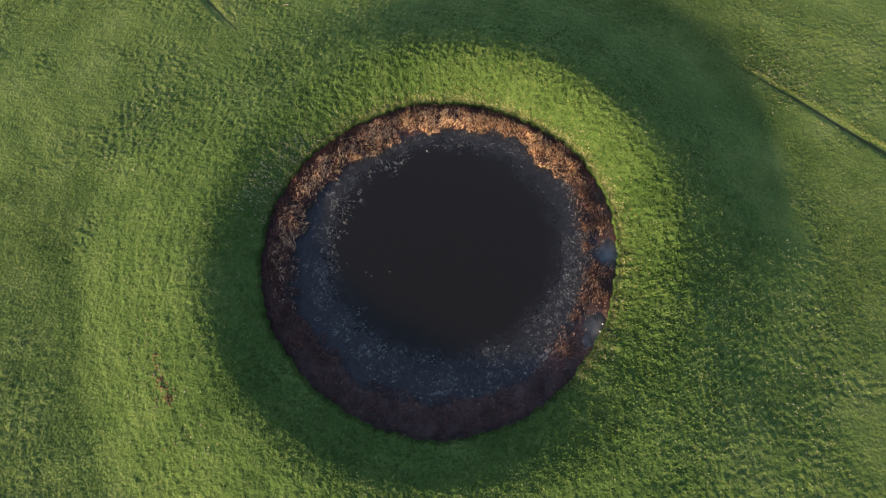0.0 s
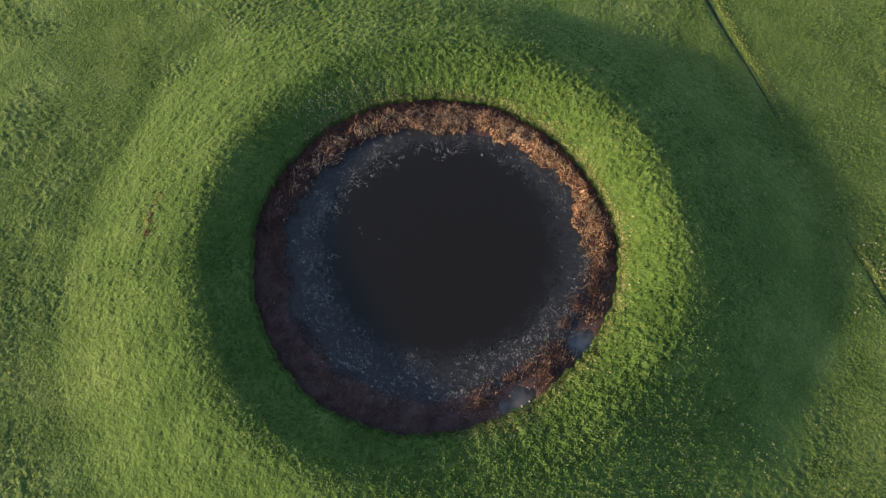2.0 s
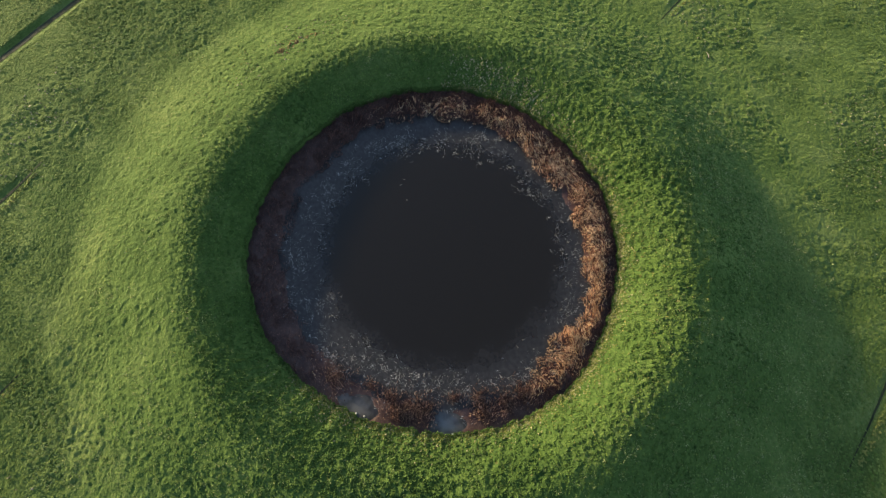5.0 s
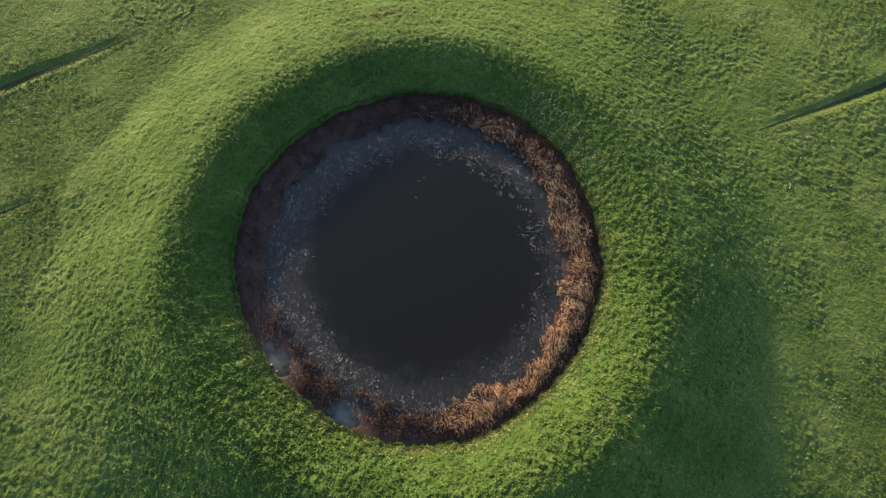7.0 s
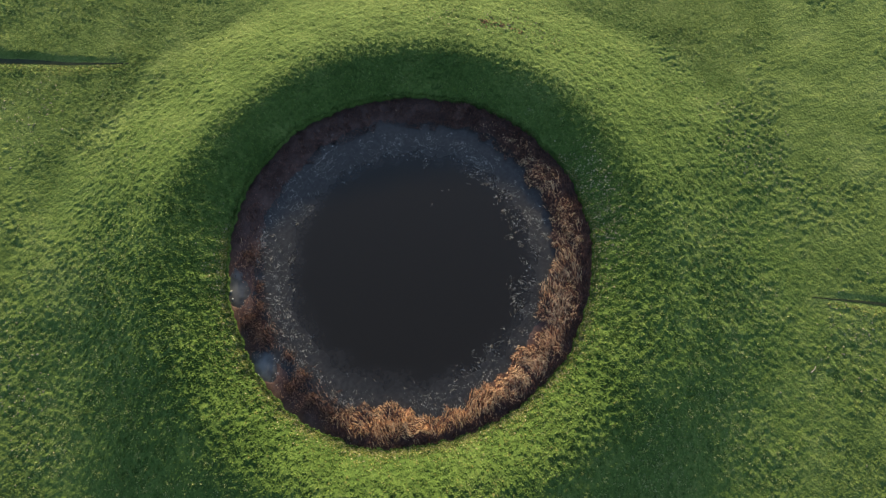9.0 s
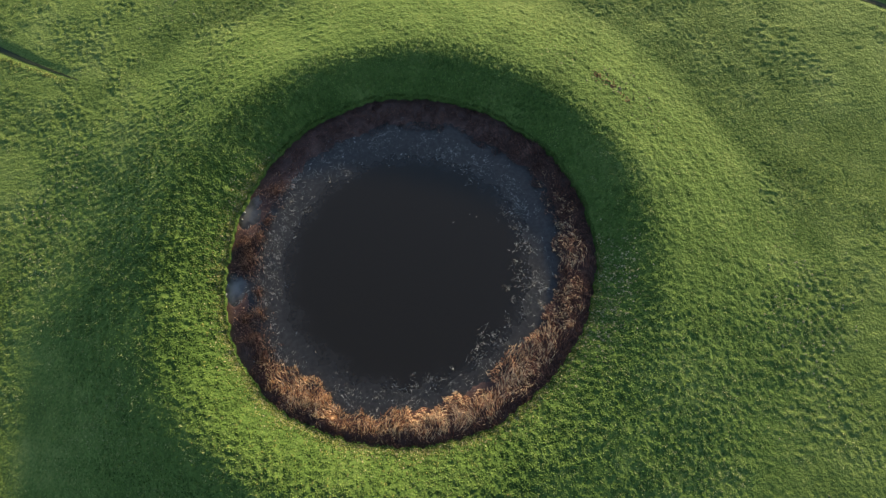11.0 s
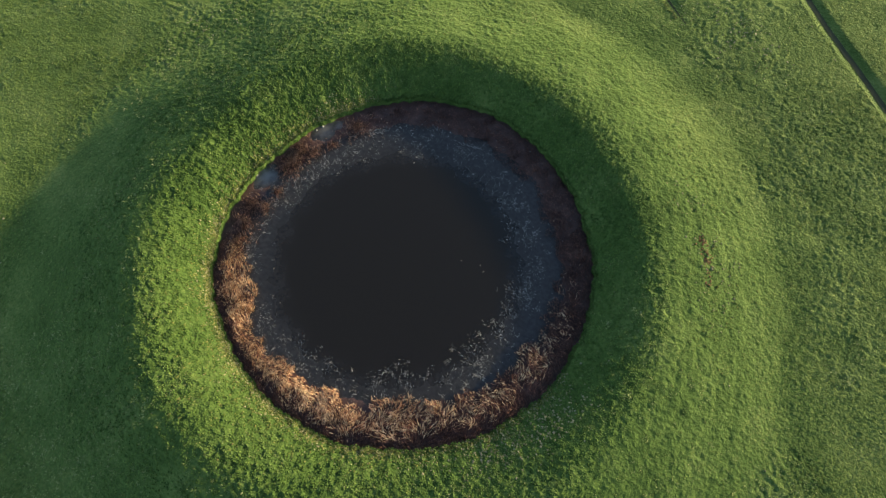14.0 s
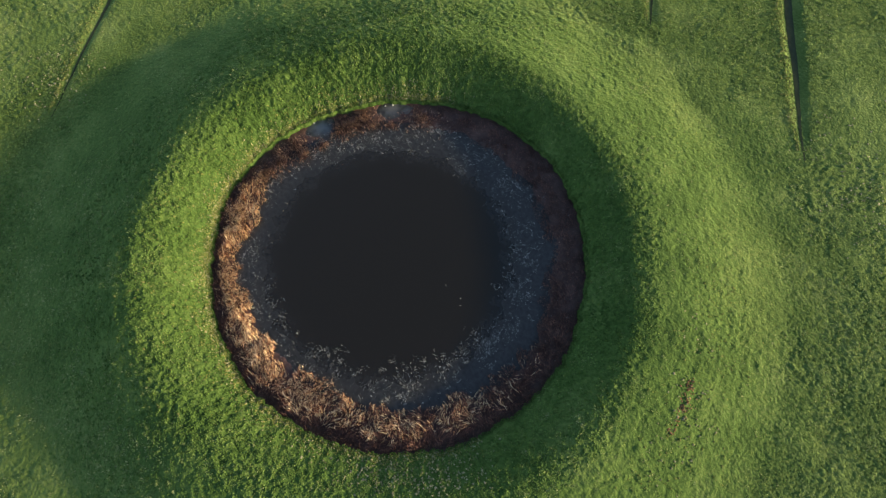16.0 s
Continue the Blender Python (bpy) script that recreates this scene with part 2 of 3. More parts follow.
def tussocky(x, y):
    """0 where the sward is short and smooth, 1 where it is rough: fine on the slope towards the sun, patchy in the field."""
    r, angle = np.hypot(x, y), np.arctan2(y, x)
    field = smooth(24, 31, r + 4 * (waves(x, y, 5.0, 53) - 0.5))
    rough = smooth(0.36, 0.66, 0.62 * waves(x, y, 4.5, 51) + 0.38 * waves(x, y, 1.4, 52))
    bank = 0.44 + 0.4 * smooth(19, 23, r) * (1 - smooth(0.0, 0.7, np.cos(angle - radians(SUN_AZIMUTH)))) + 0.25 * rough
    return (1 - field) * bank + field * rough


def grain(x, y):
    """The sward's own uneven relief: broad swells and rounded tussocks, about a hand's breadth high."""
    u, v = 0.83 * x - 0.56 * y, 0.56 * x + 0.83 * y
    p, q = 0.36 * x + 0.93 * y, -0.93 * x + 0.36 * y
    humps = 0.012 * (domes(u, v, 0.8, 11) - 0.5) + 0.035 * (domes(x, y, 0.36, 12) - 0.5)
    return 0.04 * (waves(x, y, 1.5, 14) - 0.5) + humps + 0.085 * (waves(p, q, 0.28, 13) - 0.5) + 0.06 * (waves(v, u, 0.2, 15) - 0.5)


def ground_height(x, y, lumps=True, under=0.0):
    r, angle = np.hypot(x, y), np.arctan2(y, x)
    rim = rim_at(angle)
    crest = CREST + 0.45 * np.cos(angle - 0.9) + 0.2 * np.cos(angle + 1.4) + 0.6 * (waves(x, y, 7.0, 3) - 0.5)
    high = HIGH + 0.32 * np.cos(angle + 0.65) + 0.45 * np.maximum(0, np.cos(angle - 0.75)) + 0.4 * np.maximum(0, np.cos(angle - 1.5)) ** 2 + 0.3 * (waves(x, y, 11.0, 4) - 0.5)
    up = np.clip((r - rim) / (crest - rim), 0, 1)
    inner = 0.5 + (high - 0.5) * smooth(0, 1, up ** 0.62)
    # the slope away from the sun is the longer one
    foot = FOOT + 1.6 - 1.8 * np.maximum(0, np.cos(angle - radians(SUN_AZIMUTH))) + 2.0 * np.maximum(0, np.cos(angle - 0.75)) + 3.0 * (waves(x, y, 8.0, 9) - 0.5)
    down = np.clip((r - crest) / (foot - crest), 0, 1)
    outer = high * np.maximum(np.cos(down ** 0.74 * math.pi / 2), 0) ** 2.1
    # towards the sun the slope is even from the crest to the foot
    even = smooth(-0.3, 0.7, np.cos(angle - radians(SUN_AZIMUTH)))
    outer = outer + even * (high * (0.7 * (0.5 + 0.5 * np.cos(down * math.pi)) + 0.3 * (1 - down)) - outer)
    z = np.where(r < crest, inner, outer)
    bed = -0.75 + 0.65 * smooth(rim - 2.2, rim - 0.05, r)
    z = np.where(r < rim, np.minimum(bed, 0.1), z)
    far = smooth(24, 33, r)
    z = z + far * (waves(x, y, 13.0, 5) - 0.5) * 0.3 + far * (waves(x, y, 3.5, 6) - 0.5) * 0.09
    z = z + smooth(rim, rim + 2, r) * (waves(x, y, 2.2, 7) - 0.5) * 0.06
    z = z + smooth(16, 18, r) * (1 - smooth(25, 30, r)) * 0.011 * np.sin(r * 5.2 + 5 * waves(x, y, 5.0, 8))
    # two damp hollows at the foot of the bank
    for hx, hy in ((-24.7, -21.8), (-26.3, -19.2)):
        z = z - 0.16 * np.exp(-((x - hx) ** 2 + (y - hy) ** 2) / 0.9)
    cut = drain_depth(x, y)
    z = z - cut - under * smooth(0.02, 0.06, cut)
    if lumps:
        dry = smooth(rim - 0.1, rim + 0.2, r) * (1 - smooth(0.01, 0.05, cut))
        calm = 1 - 0.55 * smooth(19.5, 21.5, r) * (1 - smooth(27, 31, r)) * smooth(0.2, 0.8, np.cos(angle - 0.9))
        calm = calm + 0.75 * (1 - smooth(18, 20, r)) * smooth(-0.2, 0.5, np.cos(angle - 0.9))
        z = z + calm * dry * ((0.44 + 0.84 * tussocky(x, y)) * grain(x, y) + 0.05 * far * (domes(x, y, 0.62, 16) - 0.5))
    return z


def mesh_from(name, verts, faces, mats, smoothed=True):
    """A mesh from numpy arrays: verts n x 3, faces m x 3 or m x 4."""
    me = bpy.data.meshes.new(name)
    n, m, k = len(verts), len(faces), faces.shape[1]
    me.vertices.add(n)
    me.vertices.foreach_set("co", np.ascontiguousarray(verts, dtype=np.float32).ravel())
    me.loops.add(m * k)
    me.loops.foreach_set("vertex_index", np.ascontiguousarray(faces, dtype=np.int32).ravel())
    me.polygons.add(m)
    me.polygons.foreach_set("loop_start", np.arange(0, m * k, k, dtype=np.int32))
    me.polygons.foreach_set("loop_total", np.full(m, k, dtype=np.int32))
    me.polygons.foreach_set("use_smooth", np.full(m, smoothed))
    me.update(calc_edges=True)
    for mt in mats:
        me.materials.append(mt)
    return me


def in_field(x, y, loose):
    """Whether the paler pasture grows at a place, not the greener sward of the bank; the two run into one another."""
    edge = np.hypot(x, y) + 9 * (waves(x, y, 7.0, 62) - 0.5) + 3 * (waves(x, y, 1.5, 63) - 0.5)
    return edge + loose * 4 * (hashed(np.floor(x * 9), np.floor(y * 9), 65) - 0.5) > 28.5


def build_ground():
    near = np.arange(-31, 31.01, 0.1)
    mid = 31 + np.arange(1, 131) * 0.2
    out = mid[-1] + np.cumsum(0.24 * 1.17 ** np.arange(50))
    line = np.concatenate([-out[::-1], -mid[::-1], near, mid, out])
    gx, gy = np.meshgrid(line, line)
    z = ground_height(gx.ravel(), gy.ravel(), True, 0.12)
    n = len(line)
    i = (np.arange(n - 1)[:, None] * n + np.arange(n - 1)[None, :]).ravel()
    faces = np.stack([i, i + 1, i + n + 1, i + n], 1)
    me = mesh_from("ground", np.stack([gx.ravel(), gy.ravel(), z], 1), faces, [TURF, PASTURE])
    me.polygons.foreach_set("material_index", in_field(gx[:-1, :-1].ravel(), gy[:-1, :-1].ravel(), 2.0).astype(np.int32))
    return tagged(new("ground", me), "rough green pasture with a raised grassy ring bank", "ground", kind="structure")


build_ground()


def build_water():
    a = np.linspace(0, 2 * math.pi, 160, endpoint=False)
    r = rim_at(a) + 0.5
    bm = bmesh.new()
    vs = [bm.verts.new((q * math.cos(t), q * math.sin(t), 0)) for t, q in zip(a, r)]
    bm.faces.new(vs)
    me = bpy.data.meshes.new("water")
    bm.to_mesh(me)
    me.materials.append(WATER)
    return tagged(new("water", me), "still dark water of a round pond", "water", kind="structure")


build_water()


def build_drains():
    """Each field drain: its turfed sides and muddy bed in one strip, and the water on the bed."""
    for drain in DRAINS:
        (x0, y0), (x1, y1), wide = drain
        size = math.hypot(x1 - x0, y1 - y0)
        ux, uy = (x1 - x0) / size, (y1 - y0) / size
        turn, run = sun_side(drain), 0.2 + 0.6 * wide
        along = np.arange(-0.6, size, 0.3)
        half = drain_width(along, wide) / 2
        wave = -0.06 * np.sin(along * 0.5 + x0)

        def strip(name, offsets, lift, mats):
            rows = []
            for out, part in offsets:
                sunny = half * part + out + 0.05 * (waves(along, 0 * along + out * 7, 0.7, 71) - 0.5)
                side = wave + turn * sunny
                px, py = x0 + along * ux - side * uy, y0 + along * uy + side * ux
                mid_x, mid_y = x0 + along * ux - wave * uy, y0 + along * uy + wave * ux
                if lift:
                    z = ground_height(mid_x, mid_y, False) + lift
                else:
                    z = ground_height(px, py, False) + 0.012 + 0.03 * (waves(px, py, 0.35, 72) - 0.5)
                rows.append(np.stack([px, py, z], 1))
            n, k = len(along), len(offsets)
            i = (np.arange(k - 1)[:, None] * n + np.arange(n - 1)[None, :]).ravel()
            faces = np.stack([i, i + 1, i + 1 + n, i + n], 1)
            return new(name, mesh_from(name, np.concatenate(rows), faces, mats))

        tagged(strip("drain", [(-1.1 * run, -1), (-0.85 * run, -1), (-0.6 * run, -1), (-0.35 * run, -1), (-0.12 * run, -1), (0, -0.9), (0, 0), (0, 0.9), (0.15, 1), (0.35, 1), (0.66, 1)], 0, [PASTURE]),
               "grassy field drain with one steep side", "drain", kind="structure")
        tagged(strip("drain_water", [(-0.02, -0.6), (0, 0), (0.02, 0.8)], 0.035, [DITCH]),
               "narrow strip of dark water in a field drain", "ditch water", kind="structure")


build_drains()


# ---- plants ----
def blades(x, y, z, lean_x, lean_y, height, width, turn):
    """Bent kite-shaped blades of two triangles each, at the places given."""
    n = len(x)
    wx, wy = np.cos(turn) * width / 2, np.sin(turn) * width / 2
    v = np.empty((n, 4, 3))
    v[:, 0] = np.stack([x, y, z], 1)
    mx, my, mz = x + lean_x * 0.4, y + lean_y * 0.4, z + height * 0.62
    v[:, 1] = np.stack([mx - wx, my - wy, mz], 1)
    v[:, 2] = np.stack([mx + wx, my + wy, mz], 1)
    v[:, 3] = np.stack([x + lean_x, y + lean_y, z + height], 1)
    base = np.arange(n)[:, None] * 4
    return v.reshape(-1, 3), np.concatenate([base + [0, 2, 1], base + [1, 2, 3]])


def stalks(x, y, z, lean_x, lean_y, height, width, turn):
    """Long bent leaves: a narrow foot, two bends and a drooping tip, five triangles each."""
    n = len(x)
    wx, wy = np.cos(turn) * width / 2, np.sin(turn) * width / 2
    v = np.empty((n, 7, 3))
    for k, (out, up, broad) in enumerate(((0.0, 0.0, 0.6), (0.25, 0.62, 1.0), (0.68, 1.0, 0.8))):
        px, py, pz = x + lean_x * out, y + lean_y * out, z + height * up
        v[:, 2 * k] = np.stack([px - wx * broad, py - wy * broad, pz], 1)
        v[:, 2 * k + 1] = np.stack([px + wx * broad, py + wy * broad, pz], 1)
    v[:, 6] = np.stack([x + lean_x, y + lean_y, z + height * 0.9], 1)
    base = np.arange(n)[:, None] * 7
    return v.reshape(-1, 3), np.concatenate([base + f for f in ([0, 1, 3], [0, 3, 2], [2, 3, 5], [2, 5, 4], [4, 5, 6])])


rng = np.random.default_rng(4)


def tufts(x, y, each, spread, high, wide, lean):
    """Clumps of blades that lean out from the middle of each clump."""
    count = len(x)
    size = np.repeat(rng.uniform(0.55, 1.35, count), each)
    tilt = rng.uniform(0, 2 * math.pi, count)
    tx, ty = np.repeat(np.cos(tilt) * 0.05, each), np.repeat(np.sin(tilt) * 0.05, each)
    n = count * each
    t = rng.uniform(0, 2 * math.pi, n)
    out = np.sqrt(rng.uniform(0, 1, n)) * spread * size
    px, py = np.repeat(x, each) + out * np.cos(t), np.repeat(y, each) + out * np.sin(t)
    z = ground_height(px, py) - 0.04
    reach = rng.uniform(0.4, 1.0, n) * lean * size
    tall = high * size * rng.uniform(0.55, 1.1, n) * (1.15 - 0.7 * out / (spread * size + 1e-6))
    return blades(px, py, z, reach * np.cos(t) + tx, reach * np.sin(t) + ty, tall, rng.uniform(0.6, 1.2, n) * wide, t + math.pi / 2)


def scattered(step, reach, jitter=0.42):
    """Places on a jittered grid round the pond, out to the given radius."""
    line = np.arange(-reach, reach, step)
    gx, gy = np.meshgrid(line, line)
    n = gx.size
    x = gx.ravel() + rng.uniform(-jitter, jitter, n) * step
    y = gy.ravel() + rng.uniform(-jitter, jitter, n) * step
    r, a = np.hypot(x, y), np.arctan2(y, x)
    keep = (r > rim_at(a) + 0.02) & (r < reach) & (drain_depth(x, y) < 0.05)
    return x[keep], y[keep]


def sprigs(x, y, size, high):
    """Small leafy peaks of five facets each, leaning and uneven, so close that they make a sward."""
    n = len(x)
    turn = rng.uniform(0, 2 * math.pi, (n, 1)) + np.arange(5)[None, :] * math.pi / 2.5 + rng.uniform(-0.5, 0.5, (n, 5))
    out = size[:, None] * rng.uniform(0.5, 1.3, (n, 5))
    tip = size[:, None] * rng.uniform(-0.6, 0.6, (n, 2))
    px = np.concatenate([x[:, None] + tip[:, :1], x[:, None] + out * np.cos(turn)], 1)
    py = np.concatenate([y[:, None] + tip[:, 1:], y[:, None] + out * np.sin(turn)], 1)
    up = np.concatenate([high[:, None], rng.uniform(-0.02, 0.005, (n, 5))], 1)
    # tufts on the lip of the bank hang out over the water
    qx, qy = px.ravel(), py.ravel()
    out = np.maximum(1, (rim_at(np.arctan2(qy, qx)) + 0.1) / np.hypot(qx, qy))
    pz = ground_height(qx * out, qy * out).reshape(n, 6)
    pz = np.maximum(pz, 0.02) + up
    k = np.arange(5)
    tri = np.stack([0 * k, 1 + k, 1 + (k + 1) % 5], 1)
    faces = (np.arange(n)[:, None, None] * 6 + tri[None]).reshape(-1, 3)
    return np.stack([px.ravel(), py.ravel(), pz.ravel()], 1), faces


def build_grass():
    # fine and close on the bank, wider apart in the field
    x, y = scattered(0.27, 52.0, 0.5)
    x2, y2 = scattered(0.115, 27.0, 0.5)
    r2, a2 = np.hypot(x2, y2), np.arctan2(y2, x2)
    # leafy clumps with gaps between them, close on the inner slope and thin on the slope towards the sun
    thin = smooth(18.5, 20.5, r2) * (0.55 + 0.45 * smooth(-0.2, 0.6, np.cos(a2 - radians(SUN_AZIMUTH)))) + 0.6 * smooth(23, 27, r2)
    clump = domes(x2, y2, 0.27, 16) + rng.uniform(-0.18, 0.18, len(x2)) > 0.5
    by = clump & (rng.uniform(0, 1, len(x2)) > thin)
    bx = np.hypot(x, y) > 22.0 + 4 * waves(x, y, 1.0, 64)
    # a fringe of grass that hangs over the rim
    a = rng.uniform(-math.pi, math.pi, 6000)
    r = rim_at(a) + rng.uniform(-0.13, 0.2, 6000)
    x, y = np.concatenate([x[bx], x2[by], r * np.cos(a)]), np.concatenate([y[bx], y2[by], r * np.sin(a)])
    n = len(x)
    rough = tussocky(x, y)
    fine = 1 - smooth(22, 28, np.hypot(x, y))
    size = (0.085 + 0.025 * rough - 0.015 * fine) * rng.uniform(0.7, 1.35, n)
    high = (0.010 + 0.02 * rough + 0.042 * fine) * rng.uniform(0.3, 1.5, n)
    size = size * (0.55 + 0.45 * smooth(0.1, 0.5, np.hypot(x, y) - rim_at(np.arctan2(y, x))))
    high = high * (1 - 0.5 * smooth(18, 21, np.hypot(x, y)) * smooth(-0.2, 0.5, np.cos(np.arctan2(y, x) - radians(SUN_AZIMUTH))))
    # longer, coarser grass on the eastern side of the bank
    turn = np.abs((np.degrees(np.arctan2(y, x)) + 30 + 180) % 360 - 180)
    high = high * (1 + 0.5 * (1 - smooth(20, 50, turn)) * (1 - smooth(22, 27, np.hypot(x, y))))
    # and on the slope that faces the sun across the pond
    high = high * (1 + 0.25 * (1 - smooth(17.5, 19.5, np.hypot(x, y))) * smooth(-0.2, 0.5, np.cos(np.arctan2(y, x) - 0.9)))
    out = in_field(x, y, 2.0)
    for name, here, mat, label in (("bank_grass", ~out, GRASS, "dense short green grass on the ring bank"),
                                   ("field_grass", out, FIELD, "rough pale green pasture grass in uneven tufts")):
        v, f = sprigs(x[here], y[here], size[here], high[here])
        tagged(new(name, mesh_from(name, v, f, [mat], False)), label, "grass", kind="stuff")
    x, y = scattered(0.28, 52.0, 0.5)
    keep = rng.uniform(0, 1, len(x)) < 0.03 + 0.42 * tussocky(x, y) ** 2
    v, f = tufts(x[keep], y[keep], 8, 0.12, 0.16, 0.05, 0.17)
    tagged(new("grass_blades", mesh_from("grass_blades", v, f, [BLADE])), "longer green grass blades over the sward", "grass", kind="stuff")


build_grass()


def build_patches(name, spots, mat, label, density):
    """Tufts of another colour gathered in loose patches: angle, radius, half-size along and across."""
    xs, ys = [], []
    for at, r0, along, across in spots:
        n = int(density * along * across)
        a = radians(at) + rng.normal(0, 0.5, n) * along / r0
        r = r0 + rng.normal(0, 0.5, n) * across
        xs.append(r * np.cos(a))
        ys.append(r * np.sin(a))
    x, y = np.concatenate(xs), np.concatenate(ys)
    r, a = np.hypot(x, y), np.arctan2(y, x)
    keep = (r > rim_at(a) + 0.1) & (drain_depth(x, y) < 0.06)
    x, y = x[keep], y[keep]
    n = len(x)
    v, f = sprigs(x, y, rng.uniform(0.06, 0.11, n), rng.uniform(0.04, 0.13, n))
    return tagged(new(name, mesh_from(name, v, f, [mat])), label, "grass", kind="stuff")


def build_verges():
    """Short yellowish grass along the sunny side of each drain."""
    xs, ys = [], []
    for drain in DRAINS:
        (x0, y0), (x1, y1), wide = drain
        size = math.hypot(x1 - x0, y1 - y0)
        ux, uy = (x1 - x0) / size, (y1 - y0) / size
        along = rng.uniform(0.3, 28.0, 480)
        side = sun_side(drain) * (drain_width(along, wide) / 2 + 0.3 + np.abs(rng.normal(0, 0.42, len(along))) * np.clip(along / 4.0, 0.3, 1)) - 0.06 * np.sin(along * 0.5 + x0)
        xs.append(x0 + along * ux - side * uy)
        ys.append(y0 + along * uy + side * ux)
    x, y = np.concatenate(xs), np.concatenate(ys)
    n = len(x)
    v, f = sprigs(x, y, rng.uniform(0.07, 0.15, n), rng.uniform(0.02, 0.08, n))
    return tagged(new("verge_grass", mesh_from("verge_grass", v, f, [YELLOW], False)), "short yellow-green grass along the field drains", "grass", kind="stuff")


build_patches("dry_grass", [(-147, 22.6, 7, 1.6), (-152, 24.5, 5, 1.2), (152, 15.7, 5, 1.8), (150, 15.5, 5, 1.4), (158, 16.0, 4, 1.5), (143, 15.4, 4, 1.2), (-38, 15.6, 3.5, 0.9), (0, 14.75, 1.6, 0.3), (-27, 14.6, 2.2, 0.3),
                            (130, 34, 5, 3), (-20, 30, 6, 3), (160, 30, 7, 4), (100, 38, 6, 4), (-60, 36, 5, 3), (30, 36, 6, 4), (-110, 38, 8, 4)],
              PALE, "pale dry grass tufts in loose patches", 5)
build_patches("yellow_grass", [(-18, 15.0, 8, 1.1), (-40, 15.0, 5, 0.9), (5, 15.2, 9, 1.2), (40, 15.2, 10, 1.0), (75, 15.3, 10, 1.0), (110, 15.0, 7, 0.9), (60, 17.5, 16, 3.0), (-147, 23.5, 12, 3.0)],
              YELLOW, "yellowish short grass near the water's edge", 4)
build_patches("withered_stems", [(152, 15.6, 5, 1.6), (160, 16.0, 4, 1.6), (143, 15.1, 4, 0.9), (168, 16.5, 3, 1.5)], PALE, "withered pale stems among short grass by the rim", 12)
build_verges()


def build_rim_fringe():
    """Tan and yellowish withered grass along the lip of the bank, where it gets the sun."""
    n = 9500
    at = rng.uniform(-50, 175, n)
    a = radians(1) * at
    r = rim_at(a) + 0.02 + np.abs(rng.normal(0, 0.2, n)) * np.where(rng.uniform(0, 1, n) < 0.4, 3.0, 1.0)
    keep = rng.uniform(0, 1, n) < np.interp(at, [-50, -35, 110, 135, 175], [0.1, 1, 1, 0.5, 0.4]) * (0.25 + 1.1 * waves(r * np.cos(a), r * np.sin(a), 0.8, 66))
    x, y = (r * np.cos(a))[keep], (r * np.sin(a))[keep]
    n = len(x)
    pale = rng.uniform(0, 1, n) < 0.3
    for name, here, mat, label in (("rim_grass", ~pale, YELLOW, "yellowish grass along the lip of the bank"),
                                   ("rim_straw", pale, PALE, "pale withered straw along the lip of the bank")):
        v, f = sprigs(x[here], y[here], rng.uniform(0.04, 0.09, int(here.sum())), rng.uniform(0.04, 0.12, int(here.sum())))
        tagged(new(name, mesh_from(name, v, f, [mat], False)), label, "grass", kind="stuff")


build_rim_fringe()
build_patches("rusty_grass", [(-147.7, 22.9, 1.5, 0.5), (-149.8, 22.7, 0.8, 0.4), (-145.5, 22.6, 1.0, 0.4), (-152, 22.8, 1.2, 0.3)], RUST, "rust-coloured withered grass on the bank", 45)


def reed_reach(angle):
    """Radius to which the reeds grow out into the pond, by direction in degrees."""
    at = np.degrees(angle)
    return np.interp(at, [-180, -150, -130, -80, -60, -45, -20, -10, 0, 20, 33, 45, 62, 80, 101, 131, 156, 180],
                     [11.4, 11.7, 11.6, 11.6, 11.7, 11.8, 12.2, 11.9, 12.4, 12.7, 12.1, 11.6, 12.0, 11.4, 11.0, 10.6, 11.0, 11.5])


def pool_edge(x, y):
    """Below 0.5 in the two bare shallows at the eastern rim, and growing away from them."""
    a, r = np.degrees(np.arctan2(y, x)), np.hypot(x, y)
    one = ((a - 0.5) / 5.0) ** 2 + ((r - 13.8) / 0.9) ** 2
    two = ((a + 27.0) / 7.0) ** 2 + ((r - 13.5) / 0.9) ** 2
    return np.minimum(one, two) + 1.3 * (waves(x, y, 0.6, 41) - 0.5)


def in_pool(x, y):
    return pool_edge(x, y) < 0.5


def reed_mesh(name, x, y, tall, bend=1.0, mat=REED):
    """Dead reeds, upright, their tops leaning over in swirls."""
    n = len(x)
    a, r = np.arctan2(y, x), np.hypot(x, y)
    t = a + math.pi + (waves(x, y, 1.5, 21) - 0.5) * 3.0 + (waves(x, y, 0.55, 22) - 0.5) * 2.2 + rng.normal(0, 0.4, n)
    lean = rng.uniform(0.12, 0.72, n) * tall * bend
    spare = np.maximum(rim_at(a) + 0.12 - r, 0.05)
    lean = np.where(np.cos(t - a) > 0, np.minimum(lean, spare / np.maximum(np.cos(t - a), 0.05)), lean)
    high = rng.uniform(0.6, 1.05, n) * tall * (0.7 + 0.6 * waves(x, y, 0.9, 23))
    v, f = stalks(x, y, np.full(n, -0.08), lean * np.cos(t), lean * np.sin(t), high, rng.uniform(0.017, 0.04, n), t + math.pi / 2 + rng.normal(0, 0.6, n))
    return mesh_from(name, v, f, [mat])


